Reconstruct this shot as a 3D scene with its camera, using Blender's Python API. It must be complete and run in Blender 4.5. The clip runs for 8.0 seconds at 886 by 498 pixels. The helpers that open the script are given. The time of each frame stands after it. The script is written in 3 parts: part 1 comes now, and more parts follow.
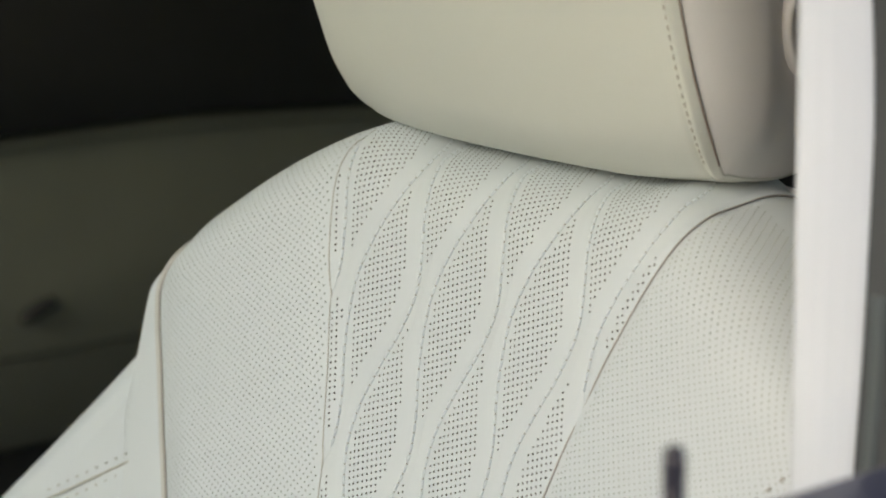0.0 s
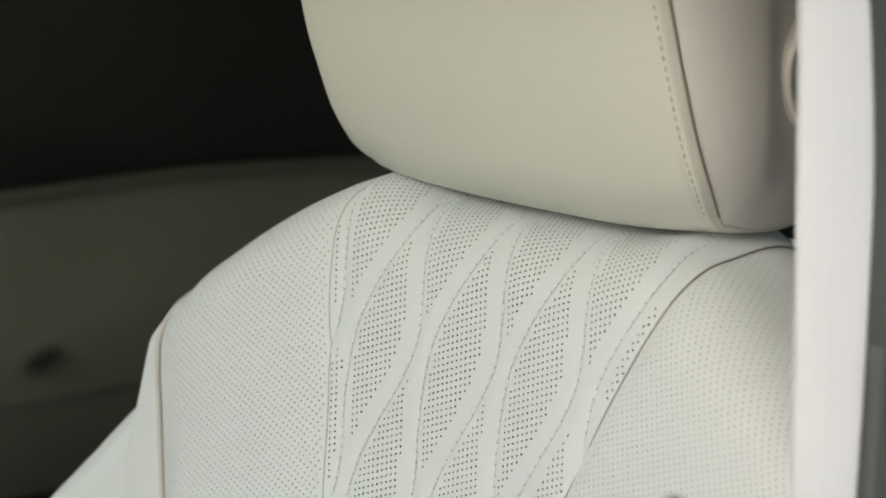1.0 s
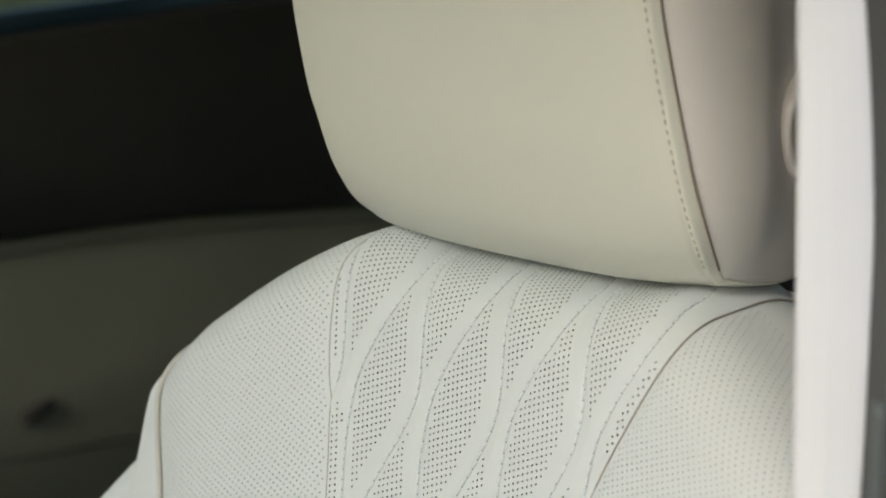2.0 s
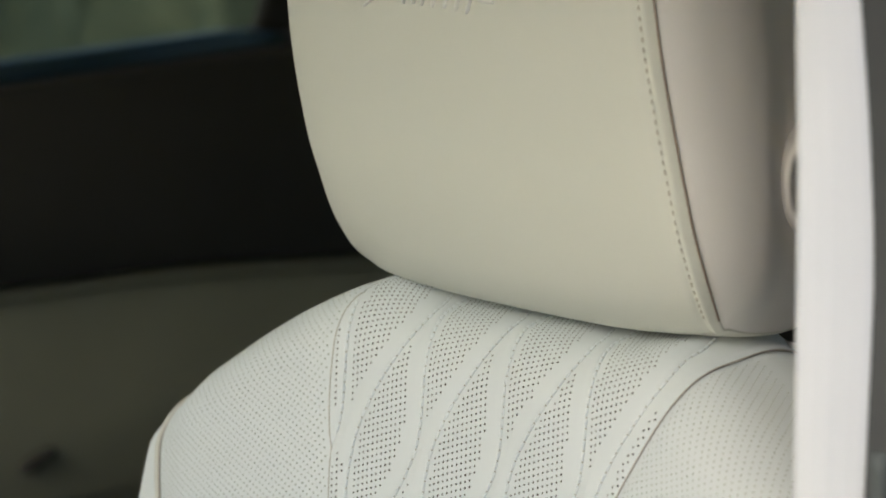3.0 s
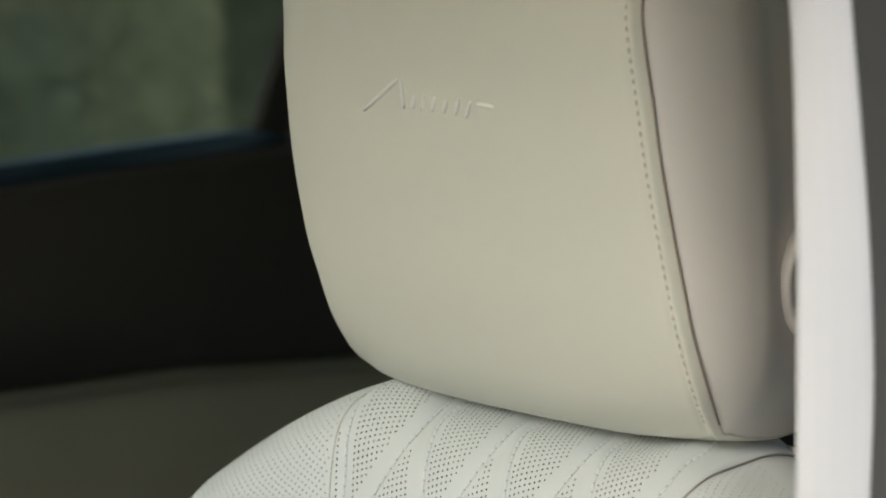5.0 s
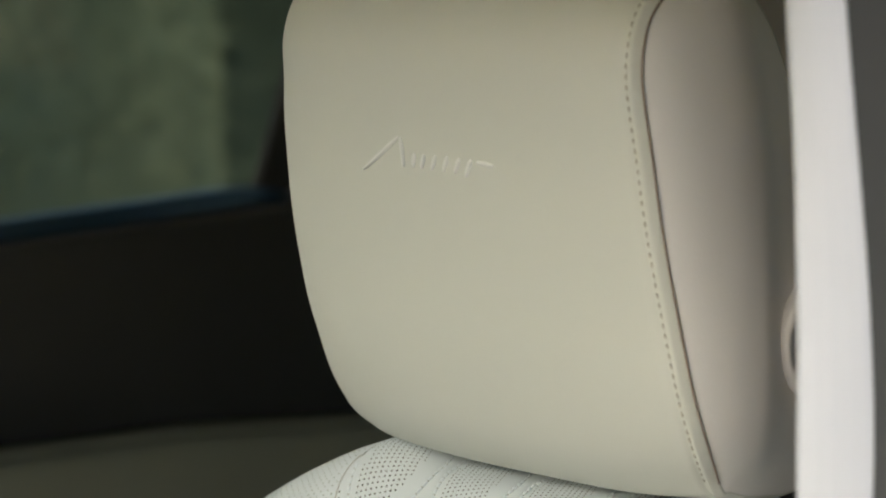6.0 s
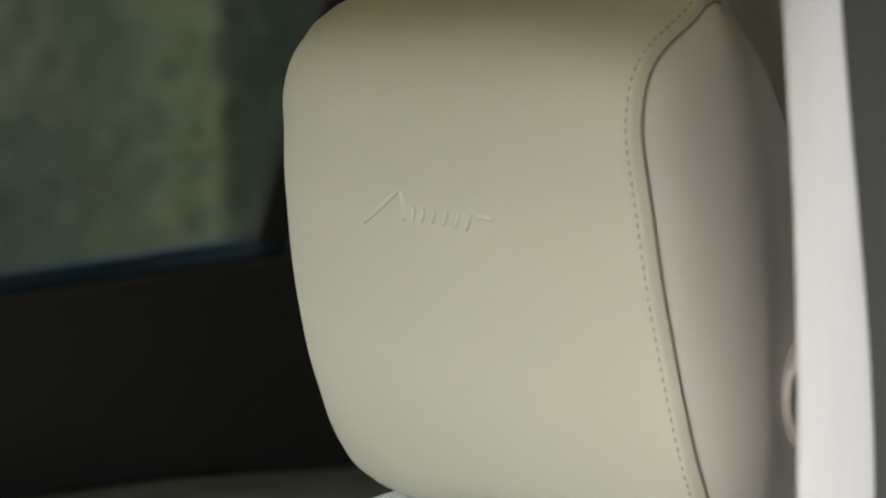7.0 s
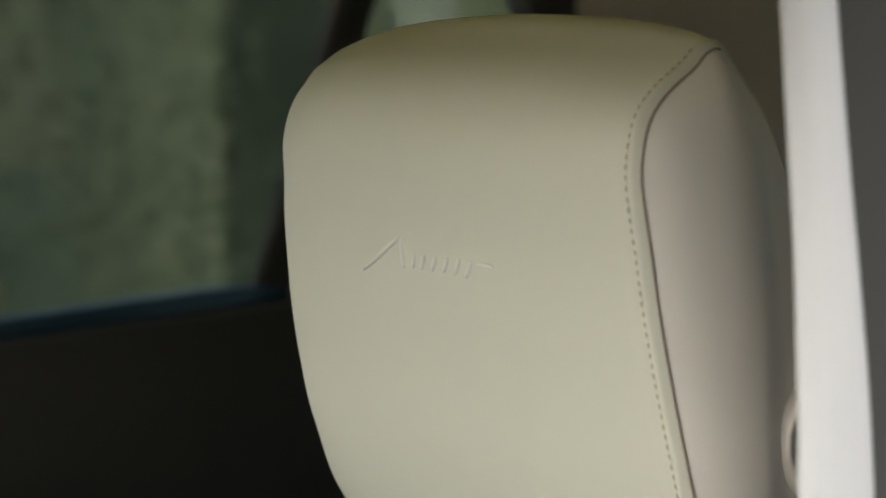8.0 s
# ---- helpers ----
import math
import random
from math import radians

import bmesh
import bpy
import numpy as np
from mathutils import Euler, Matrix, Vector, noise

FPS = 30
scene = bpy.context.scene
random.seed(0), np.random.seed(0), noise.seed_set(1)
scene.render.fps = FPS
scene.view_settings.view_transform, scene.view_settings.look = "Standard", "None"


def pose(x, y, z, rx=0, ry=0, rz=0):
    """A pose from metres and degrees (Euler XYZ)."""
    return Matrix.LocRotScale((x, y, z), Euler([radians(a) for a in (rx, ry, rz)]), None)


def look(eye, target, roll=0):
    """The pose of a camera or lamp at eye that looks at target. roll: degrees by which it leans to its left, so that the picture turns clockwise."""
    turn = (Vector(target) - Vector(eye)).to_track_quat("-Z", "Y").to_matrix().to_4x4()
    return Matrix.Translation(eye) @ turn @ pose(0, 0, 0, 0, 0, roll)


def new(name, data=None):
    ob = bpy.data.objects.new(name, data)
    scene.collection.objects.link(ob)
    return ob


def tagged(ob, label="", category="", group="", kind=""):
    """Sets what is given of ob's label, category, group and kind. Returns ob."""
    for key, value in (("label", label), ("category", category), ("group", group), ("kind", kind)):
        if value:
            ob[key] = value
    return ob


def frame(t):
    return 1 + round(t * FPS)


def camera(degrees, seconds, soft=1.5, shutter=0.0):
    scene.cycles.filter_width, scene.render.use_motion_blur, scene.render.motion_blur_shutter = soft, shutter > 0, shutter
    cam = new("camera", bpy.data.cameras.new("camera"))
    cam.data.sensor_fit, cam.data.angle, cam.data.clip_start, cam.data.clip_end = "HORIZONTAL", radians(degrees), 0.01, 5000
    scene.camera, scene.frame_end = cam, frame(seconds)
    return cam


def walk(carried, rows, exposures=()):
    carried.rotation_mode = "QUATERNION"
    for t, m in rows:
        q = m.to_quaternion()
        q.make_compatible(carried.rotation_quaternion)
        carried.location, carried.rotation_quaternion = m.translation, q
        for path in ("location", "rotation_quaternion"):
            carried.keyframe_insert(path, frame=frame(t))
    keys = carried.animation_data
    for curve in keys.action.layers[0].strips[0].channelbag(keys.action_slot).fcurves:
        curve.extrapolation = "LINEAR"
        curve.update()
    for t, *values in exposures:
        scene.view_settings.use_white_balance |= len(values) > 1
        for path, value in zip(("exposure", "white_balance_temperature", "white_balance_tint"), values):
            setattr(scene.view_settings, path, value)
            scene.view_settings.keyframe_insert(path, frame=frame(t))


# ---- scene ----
# The car points along +Y, its right side is +X, the ground is z = 0.
# ---------------------------------------------------------------- camera
cam = camera(16.0, 8.0, soft=1.85)
cam.data.dof.use_dof = True
cam.data.dof.focus_distance = 1.55
cam.data.dof.aperture_fstop = 9.0
EYE_X, EYE_Y, EYE_Z, TURN = -1.485, 1.004, 1.55, -131.63
# seconds, rise of the lens on its tilting head, tilt in degrees
ROWS = [
    (0.0, 0.0000, -12.650), (0.5, 0.0007, -12.254), (1.0, 0.0015, -11.781), (1.5, 0.0023, -11.308),
    (3.0, 0.0044, -10.005), (3.5, 0.0052, -9.542), (4.0, 0.0060, -9.093), (4.5, 0.0067, -8.683),
    (6.0, 0.0091, -7.226), (6.5, 0.0099, -6.753), (7.0, 0.0107, -6.309), (7.5, 0.0113, -5.899),
    (8.0, 0.0120, -5.508),
]
walk(cam, [(t, pose(EYE_X, EYE_Y, EYE_Z + up, 90 + tilt, 0, TURN)) for t, up, tilt in ROWS], [(0.0, 0.44, 6350, 11.5), (8.0, 0.44, 6350, 11.5)])

# ---------------------------------------------------------------- light
world = bpy.data.worlds.new("overcast_sky")
scene.world = world
world.use_nodes = True
wn = world.node_tree.nodes
sky = wn.new("ShaderNodeTexSky")
sky.sky_type, sky.sun_disc = "NISHITA", False
sky.sun_elevation, sky.sun_rotation = radians(24), radians(-4)
sky.air_density, sky.dust_density = 0.9, 4.0
wn["Background"].inputs["Strength"].default_value = 0.15
world.node_tree.links.new(sky.outputs["Color"], wn["Background"].inputs["Color"])
sun = new("sun", bpy.data.lights.new("sun", "SUN"))
sun.data.energy, sun.data.angle, sun.data.color = 0.68, radians(30), (0.96, 0.99, 1.0)
sun.matrix_world = look((-0.4, 6.0, 2.7), (0, 0, 0))


# ---------------------------------------------------------------- materials
def material(name, colour, rough=0.5, metal=0.0, grain=0.0, scale=400.0, stain=0.06, stain_scale=9.0, coat=0.0, spec=0.5):
    """A procedural surface: base colour with stains at one scale and grain with relief at another."""
    m = bpy.data.materials.new(name)
    m.use_nodes = True
    nt = m.node_tree
    n, l = nt.nodes, nt.links
    b = n["Principled BSDF"]
    b.inputs["Metallic"].default_value = metal
    b.inputs["Coat Weight"].default_value = coat
    b.inputs["Specular IOR Level"].default_value = spec
    co = n.new("ShaderNodeTexCoord")
    big = n.new("ShaderNodeTexNoise")
    big.inputs["Scale"].default_value = stain_scale
    big.inputs["Detail"].default_value = 4.0
    l.new(co.outputs["Object"], big.inputs["Vector"])
    mix = n.new("ShaderNodeMix")
    mix.data_type = "RGBA"
    l.new(big.outputs["Fac"], mix.inputs["Factor"])
    mix.inputs["A"].default_value = (*[c * (1 - stain) for c in colour], 1)
    mix.inputs["B"].default_value = (*[min(1, c * (1 + stain)) for c in colour], 1)
    l.new(mix.outputs["Result"], b.inputs["Base Color"])
    fine = n.new("ShaderNodeTexVoronoi")
    fine.inputs["Scale"].default_value = scale
    l.new(co.outputs["Object"], fine.inputs["Vector"])
    rmap = n.new("ShaderNodeMapRange")
    rmap.inputs["To Min"].default_value, rmap.inputs["To Max"].default_value = rough - 0.06, rough + 0.06
    l.new(big.outputs["Fac"], rmap.inputs["Value"])
    l.new(rmap.outputs["Result"], b.inputs["Roughness"])
    if grain > 0:
        bump = n.new("ShaderNodeBump")
        bump.inputs["Strength"].default_value = grain
        bump.inputs["Distance"].default_value = 0.0004
        l.new(fine.outputs["Distance"], bump.inputs["Height"])
        l.new(bump.outputs["Normal"], b.inputs["Normal"])
    return m


LEATHER = material("ivory_leather", (0.68, 0.725, 0.750), 0.52, grain=0.12, scale=900, stain=0.02)
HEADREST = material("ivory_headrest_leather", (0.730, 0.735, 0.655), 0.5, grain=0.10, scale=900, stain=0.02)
# Headrest leather lightened for the side panels: side light put into the colour
LIT_SIDE_LEATHER = material("lightened_side_leather", (0.89, 0.867, 0.825), 0.55, grain=0.10, scale=900, stain=0.02)
SEAM_BROWN = material("brown_seam", (0.30, 0.225, 0.17), 0.7, stain=0.1)
# Leather of the embossing, paler to paint the highlights on its strokes
EMBLEM = material("embossing_highlight", (0.84, 0.84, 0.79), 0.35, stain=0.03)
STITCH_DOT = material("taupe_thread", (0.48, 0.45, 0.37), 0.7, stain=0.1)
THREAD = material("ivory_thread", (0.75, 0.80, 0.83), 0.6, grain=0.3, scale=2500, stain=0.04)
SEAM_PALE = material("grey_seam", (0.44, 0.44, 0.41), 0.7, stain=0.1)
SEAM = material("taupe_seam", (0.37, 0.35, 0.32), 0.7, stain=0.1)
# Linings of the punched holes: the shade inside is put into the colour
HOLE_SHADE = material("perforation_shade", (0.135, 0.124, 0.10), 0.9, stain=0.2, stain_scale=60)
HOLE_SHADE_PALE = material("pale_perforation_shade", (0.47, 0.50, 0.475), 0.9, stain=0.1, stain_scale=60)
PIPE = material("taupe_piping", (0.58, 0.58, 0.555), 0.55, stain=0.05)
PLASTIC = material("ivory_plastic", (0.67, 0.655, 0.635), 0.45, stain=0.03)
TRIM_PALE = material("pale_grey_trim", (0.685, 0.725, 0.755), 0.6, grain=0.1, scale=700, stain=0.02)
BLACK = material("black_soft_trim", (0.047, 0.046, 0.041), 0.75, grain=0.2, scale=500, stain=0.2)
TAUPE = material("dark_taupe_panel", (0.275, 0.28, 0.215), 0.7, grain=0.2, scale=500, stain=0.12)
PILLAR_GREY = material("dark_grey_pillar_film", (0.060, 0.065, 0.067), 0.5, stain=0.06)
SEAL = material("grey_rubber_seal", (0.075, 0.09, 0.09), 0.6, stain=0.08)
BLUE = material("dark_blue_paint", (0.025, 0.031, 0.092), 0.45, metal=0.2, stain=0.05, coat=0.15)
BLUE_EDGE = material("blue_belt_moulding", (0.02, 0.06, 0.105), 0.4, metal=0.2, stain=0.1, coat=0.4)
KNOB = material("black_knob_plastic", (0.016, 0.016, 0.026), 0.3, stain=0.1)
PILLAR_CLOTH = material("pillar_cloth", (0.84, 0.78, 0.69), 0.9, grain=0.3, scale=1200, stain=0.05)
# Unseen lining, strongly yellow to bounce warm light onto the headrest top
HEADLINER = material("yellow_bounce_cloth", (0.74, 0.60, 0.07), 0.9, grain=0.3, scale=1200, stain=0.05)
CARPET = material("black_carpet", (0.02, 0.02, 0.02), 0.95, grain=0.5, scale=800, stain=0.2)
CHROME = material("brushed_steel", (0.6, 0.6, 0.6), 0.2, metal=1.0, stain=0.05)
GROUND = material("pale_concrete", (0.58, 0.575, 0.545), 0.9, grain=0.4, scale=60, stain=0.15, stain_scale=1.3)
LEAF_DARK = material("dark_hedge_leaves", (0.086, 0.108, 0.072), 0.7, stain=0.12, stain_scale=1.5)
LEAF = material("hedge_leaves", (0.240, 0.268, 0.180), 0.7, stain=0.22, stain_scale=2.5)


def glass_material(name, tint):
    m = bpy.data.materials.new(name)
    m.use_nodes = True
    n, l = m.node_tree.nodes, m.node_tree.links
    n.remove(n["Principled BSDF"])
    clear = n.new("ShaderNodeBsdfTransparent")
    clear.inputs["Color"].default_value = (*tint, 1)
    shine = n.new("ShaderNodeBsdfGlossy")
    shine.inputs["Roughness"].default_value = 0.02
    fres = n.new("ShaderNodeFresnel")
    fres.inputs["IOR"].default_value = 1.45
    mix = n.new("ShaderNodeMixShader")
    l.new(fres.outputs["Fac"], mix.inputs[0])
    l.new(clear.outputs[0], mix.inputs[1])
    l.new(shine.outputs[0], mix.inputs[2])
    l.new(mix.outputs[0], n["Material Output"].inputs["Surface"])
    return m


# Bronze tint picked to warm the light that enters through the unseen rear pane
TINTED_BRONZE = glass_material("bronze_filter_glass", (0.75, 0.66, 0.50))
TINTED = glass_material("privacy_glass", (0.79, 0.845, 0.765))
WINDSCREEN = glass_material("windscreen_glass", (0.88, 0.91, 0.88))


# ---------------------------------------------------------------- mesh helpers
def solid(name, verts, faces, mat, parent=None, label="", smooth=True):
    me = bpy.data.meshes.new(name)
    me.from_pydata([tuple(map(float, v)) for v in verts], [], faces)
    me.materials.append(mat)
    if smooth:
        me.shade_smooth()
    me.update()
    ob = new(name, me)
    ob.parent = parent
    if label:
        ob["label"] = label
    return ob


def part(name, bm, mat, parent=None, label="", smooth=True):
    bmesh.ops.recalc_face_normals(bm, faces=bm.faces)
    me = bpy.data.meshes.new(name)
    bm.to_mesh(me)
    bm.free()
    me.materials.append(mat)
    if smooth:
        me.shade_smooth()
    ob = new(name, me)
    ob.parent = parent
    if label:
        ob["label"] = label
    return ob


def grid_faces(rows, cols, wrap=False, flip=False):
    out = []
    for i in range(rows - 1):
        for j in range(cols if wrap else cols - 1):
            k = (j + 1) % cols
            f = (i * cols + j, i * cols + k, (i + 1) * cols + k, (i + 1) * cols + j)
            out.append(f[::-1] if flip else f)
    return out


def box_bm(lo, hi, bevel=0.004, segments=3):
    bm = bmesh.new()
    bmesh.ops.create_cube(bm, size=1.0)
    for v in bm.verts:
        v.co = Vector([lo[i] + (v.co[i] + 0.5) * (hi[i] - lo[i]) for i in range(3)])
    if bevel:
        bmesh.ops.bevel(bm, geom=bm.edges[:], offset=bevel, segments=segments, profile=0.5, affect="EDGES")
    return bm


def prism_bm(outline, x_lo, x_hi, bevel=0.004, axis="x"):
    """A closed outline in the other two axes, pushed along one axis."""
    bm = bmesh.new()

    def at(p, w):
        return (w, p[0], p[1]) if axis == "x" else (p[0], w, p[1]) if axis == "y" else (p[0], p[1], w)
    a = [bm.verts.new(at(p, x_lo)) for p in outline]
    b = [bm.verts.new(at(p, x_hi)) for p in outline]
    bm.faces.new(a)
    bm.faces.new(b[::-1])
    for i in range(len(a)):
        j = (i + 1) % len(a)
        bm.faces.new((a[j], a[i], b[i], b[j]))
    bmesh.ops.recalc_face_normals(bm, faces=bm.faces)
    if bevel:
        bmesh.ops.bevel(bm, geom=bm.edges[:], offset=bevel, segments=2, profile=0.5, affect="EDGES")
    return bm


def tube(points, radius, sides=8):
    """Vertices and faces of a round cord along points, its ends closed. radius: one, or one for each point."""
    pts = np.asarray(points, float)
    radius = np.broadcast_to(np.asarray(radius, float), (len(pts),))[:, None, None]
    tan = np.gradient(pts, axis=0)
    tan /= np.linalg.norm(tan, axis=1)[:, None]
    ref = np.array([0.31, 0.2, 0.93])
    u = np.cross(tan, ref)
    u /= np.linalg.norm(u, axis=1)[:, None]
    w = np.cross(tan, u)
    ang = np.linspace(0, 2 * math.pi, sides, endpoint=False)
    ring = pts[:, None, :] + radius * (np.cos(ang)[None, :, None] * u[:, None, :] + np.sin(ang)[None, :, None] * w[:, None, :])
    v = ring.reshape(-1, 3)
    f = grid_faces(len(pts), sides, wrap=True)
    f.append(tuple(range(sides))[::-1])
    f.append(tuple(range((len(pts) - 1) * sides, len(pts) * sides)))
    return v, f


def joined(pieces):
    vs, fs, base = [], [], 0
    for v, f in pieces:
        vs.extend(v)
        fs.extend([tuple(i + base for i in q) for q in f])
        base += len(v)
    return vs, fs


def spline(table, x):
    """Smooth curve through a short table of (x, y)."""
    t = np.asarray(table, float)
    xs, ys = t[:, 0], t[:, 1]
    d = np.gradient(ys, xs)
    x = np.clip(x, xs[0], xs[-1])
    i = np.clip(np.searchsorted(xs, x) - 1, 0, len(xs) - 2)
    h = xs[i + 1] - xs[i]
    s = (x - xs[i]) / h
    return (ys[i] * (1 + 2 * s) * (1 - s) ** 2 + h * d[i] * s * (1 - s) ** 2
            + ys[i + 1] * s * s * (3 - 2 * s) + h * d[i + 1] * s * s * (s - 1))


def smoothstep(lo, hi, x):
    s = np.clip((x - lo) / (hi - lo), 0, 1)
    return s * s * (3 - 2 * s)


# ---------------------------------------------------------------- driver's seat: its shape
SEAT_X = -0.37                      # middle of the seat
LEAN = math.atan(0.32)              # recline of the backrest
BOTTOM = 0.80                       # lower end of the backrest
ROLL = 0.043                        # radius over which the face turns into the top
TOP = math.radians(82.9)              # where that turn ends; the top rises a little to the rear
REAR = 0.055                        # radius of the turn down at the rear
LIP = (1.2595, 0.645, 0.112, 0.028)     # height of the top, its fall to the sides, where that begins, how softly
# half width of the quilted middle, by height
INSERT = [(0.80, 0.055), (0.95, 0.062), (1.05, 0.070), (1.110, 0.083), (1.143, 0.0913), (1.176, 0.102), (1.208, 0.1150), (1.2245, 0.1225), (1.25, 0.128), (1.29, 0.130)]
# the same on the inboard side
INSERT_IN = [(0.80, 0.050), (0.95, 0.0565), (1.05, 0.0655), (1.0768, 0.0708), (1.1084, 0.0784), (1.1413, 0.0869), (1.164, 0.0944), (1.1835, 0.1020), (1.2043, 0.1087), (1.2257, 0.1135), (1.2389, 0.1176), (1.26, 0.1235), (1.29, 0.127)]
# half width at the piping of the face, by height
PIPING = [(0.80, 0.150), (0.95, 0.168), (1.05, 0.194), (1.083, 0.2095), (1.116, 0.2246), (1.138, 0.2350), (1.155, 0.2405), (1.168, 0.2425), (1.29, 0.2430)]


def flat(a):
    """Depth of the top, less on the outboard side."""
    return 0.036 - 0.010 * smoothstep(0.085, 0.12, a)


def crest(a):
    """Height at which the face has turned into the top of the backrest."""
    side = -0.002 * smoothstep(0.09, 0.12, a) * smoothstep(0.19, 0.15, a) - 0.003 * np.exp(-((a - 0.113) / 0.010) ** 2)
    side = side - 0.0013 * smoothstep(-0.11, -0.15, a) * smoothstep(-0.235, -0.20, a)
    a = np.abs(a)
    return side + LIP[0] - LIP[1] * 0.5 * ((a - LIP[2]) + np.sqrt((a - LIP[2]) ** 2 + LIP[3] ** 2)) - 0.014 * smoothstep(0.122, 0.06, a)


def roll_start(a):
    return crest(a) - ROLL * (math.sin(TOP) - math.sin(LEAN))


def plane_y(z):
    return -0.024 - 0.32 * (z - 1.25)


def insert_half(a, z):
    """Half width of the quilted middle on the side that a names."""
    return np.where(np.asarray(a) < 0, spline(INSERT_IN, z), spline(INSERT, z))


SHIFT = 0.33                        # the pattern leans outwards by this share where the face turns back
# quilting lines: two waves in turn, by unrolled height, repeated sideways
WAVE_A = [(0.94, -0.0230), (0.96, -0.0171), (1.02, -0.0265), (1.04, -0.0270), (1.063, -0.0255), (1.085, -0.0230), (1.105, -0.0171), (1.125, -0.0180), (1.145, -0.0232), (1.165, -0.0265),
          (1.185, -0.0270), (1.205, -0.0212), (1.225, -0.0117), (1.245, -0.0059), (1.265, -0.0064), (1.290, -0.0122), (1.34, -0.022)]
WAVE_B = [(0.94, 0.0004), (0.96, -0.0036), (1.02, 0.0152), (1.04, 0.0202), (1.065, 0.0100), (1.085, 0.0004), (1.105, -0.0036), (1.125, -0.0015), (1.145, 0.0061), (1.165, 0.0152),
          (1.185, 0.0202), (1.205, 0.0174), (1.225, 0.0123), (1.245, 0.0068), (1.265, 0.0031), (1.290, 0.0046), (1.34, 0.008)]
LINES = range(-2, 9)
BESIDE, BAND = 0.0040, 0.0103       # plain leather after a quilting line and before the next one


def quilt_line(k, h):
    """Side position of the quilting line k in the pattern, at the unrolled height h."""
    j = k // 2 - 1
    side = j * (0.05834 + 0.0138 * (h - 1.2)) + (0.0062 * smoothstep(1.25, 1.285, h) if k == 6 else 0.0)
    return side + (spline(WAVE_B, h) if k % 2 else spline(WAVE_A, h) + 0.00128 * (j - 0.5) ** 2)


def leaf_depth(p, h):
    """How far inside a perforated leaf a point lies, in metres; below 0 outside."""
    best = np.full(np.shape(p), -1.0)
    for k in LINES:
        left, right = quilt_line(k, h), quilt_line(k + 1, h)
        gap = BESIDE
        if k == 5:
            gap = BESIDE + 0.0060 * smoothstep(1.195, 1.175, h)
        if k == 6:                  # plain near the top
            gap = 0.0085 + 0.05 * smoothstep(1.232, 1.238, h)
        if k == -2:                 # a narrow strip beside the inboard seam
            left, right = left - 0.03, right + 0.0062
        if k == -1:
            gap, right = 0.0070, right + 0.0065 * smoothstep(1.178, 1.165, h)
        if k == 0:
            gap = BESIDE + 0.0035 * smoothstep(1.16, 1.145, h)
        best = np.maximum(best, np.where(k > 6, -1.0, np.minimum(p - left - gap, right - BAND - p)))
    return best


def quilt_depth(p, h):
    """Distance to the nearest quilting line, in metres."""
    return np.min([np.abs(p - quilt_line(k, h)) for k in LINES if -2 < k < 7], axis=0)


def relief(p, z, a, zw, pad_side):
    """Padding over the plain reclined face: quilting, seams, shoulder pads. p: side position in the quilted pattern."""
    w, wp = insert_half(a, zw), spline(PIPING, zw)
    m = np.abs(a)
    groove = np.where(a < 0, 0.3, 0.55)        # the outboard seam is drawn in deeper
    if pad_side:
        f = np.clip((m - w) / np.maximum(wp - w, 1e-4), 0, 1)
        return 0.0042 + 0.0050 * np.clip(np.sin(math.pi * f), 0, 1) - (0.0012 + 0.0014 * groove) * smoothstep(0.07, 0.0, f) - 0.004 * smoothstep(0.8, 1.0, f)
    d = quilt_depth(p, z)
    puff = 0.0010 * smoothstep(0.0, 0.011, d) - 0.0009 * np.exp(-(d / 0.0013) ** 2)
    return puff - 0.0014 * groove * smoothstep(0.004, 0.0, w - m) + 0.003 * (m / w) ** 2


def shell(a, n):
    """Depth, height and normal of the unpadded face. n: 0 at the bottom, 1 where it begins to turn, 2 at the lip,
    3 at the rear of the top and 4 on the back."""
    z0 = roll_start(a)
    zf = BOTTOM + np.clip(n, 0, 1) * (z0 - BOTTOM)
    th = LEAN + np.clip(n - 1, 0, 1) * (TOP - LEAN)
    y = plane_y(zf) + ROLL * (np.cos(th) - math.cos(LEAN))
    z = zf + ROLL * (np.sin(th) - math.sin(LEAN))
    run = flat(a) * np.clip(n - 2, 0, 1)
    y, z = y - run * math.sin(TOP), z + run * math.cos(TOP)
    ph = TOP + np.clip(n - 3, 0, 1) * (math.pi - TOP)
    y, z = y + REAR * (np.cos(ph) - math.cos(TOP)), z + REAR * (np.sin(ph) - math.sin(TOP))
    at = np.where(n > 3, ph, th)
    return y, z, np.cos(at), np.sin(at)


def unrolled(a, n):
    """Height along the face as if its turn into the top were flattened out."""
    return (BOTTOM + np.clip(n, 0, 1) * (roll_start(a) - BOTTOM)
            + math.cos(LEAN) * (ROLL * (TOP - LEAN) * np.clip(n - 1, 0, 1) + flat(a) * np.clip(n - 2, 0, 2)))


def face_n(a, h):
    """The n of shell() at the unrolled height h."""
    z0 = roll_start(a)
    over = np.clip(h - z0, 0, None) / math.cos(LEAN)
    turn = over / (ROLL * (TOP - LEAN))
    level = (over - ROLL * (TOP - LEAN)) / flat(a)
    return np.where(h <= z0, (h - BOTTOM) / (z0 - BOTTOM), np.where(turn <= 1, 1 + turn, 2 + level))


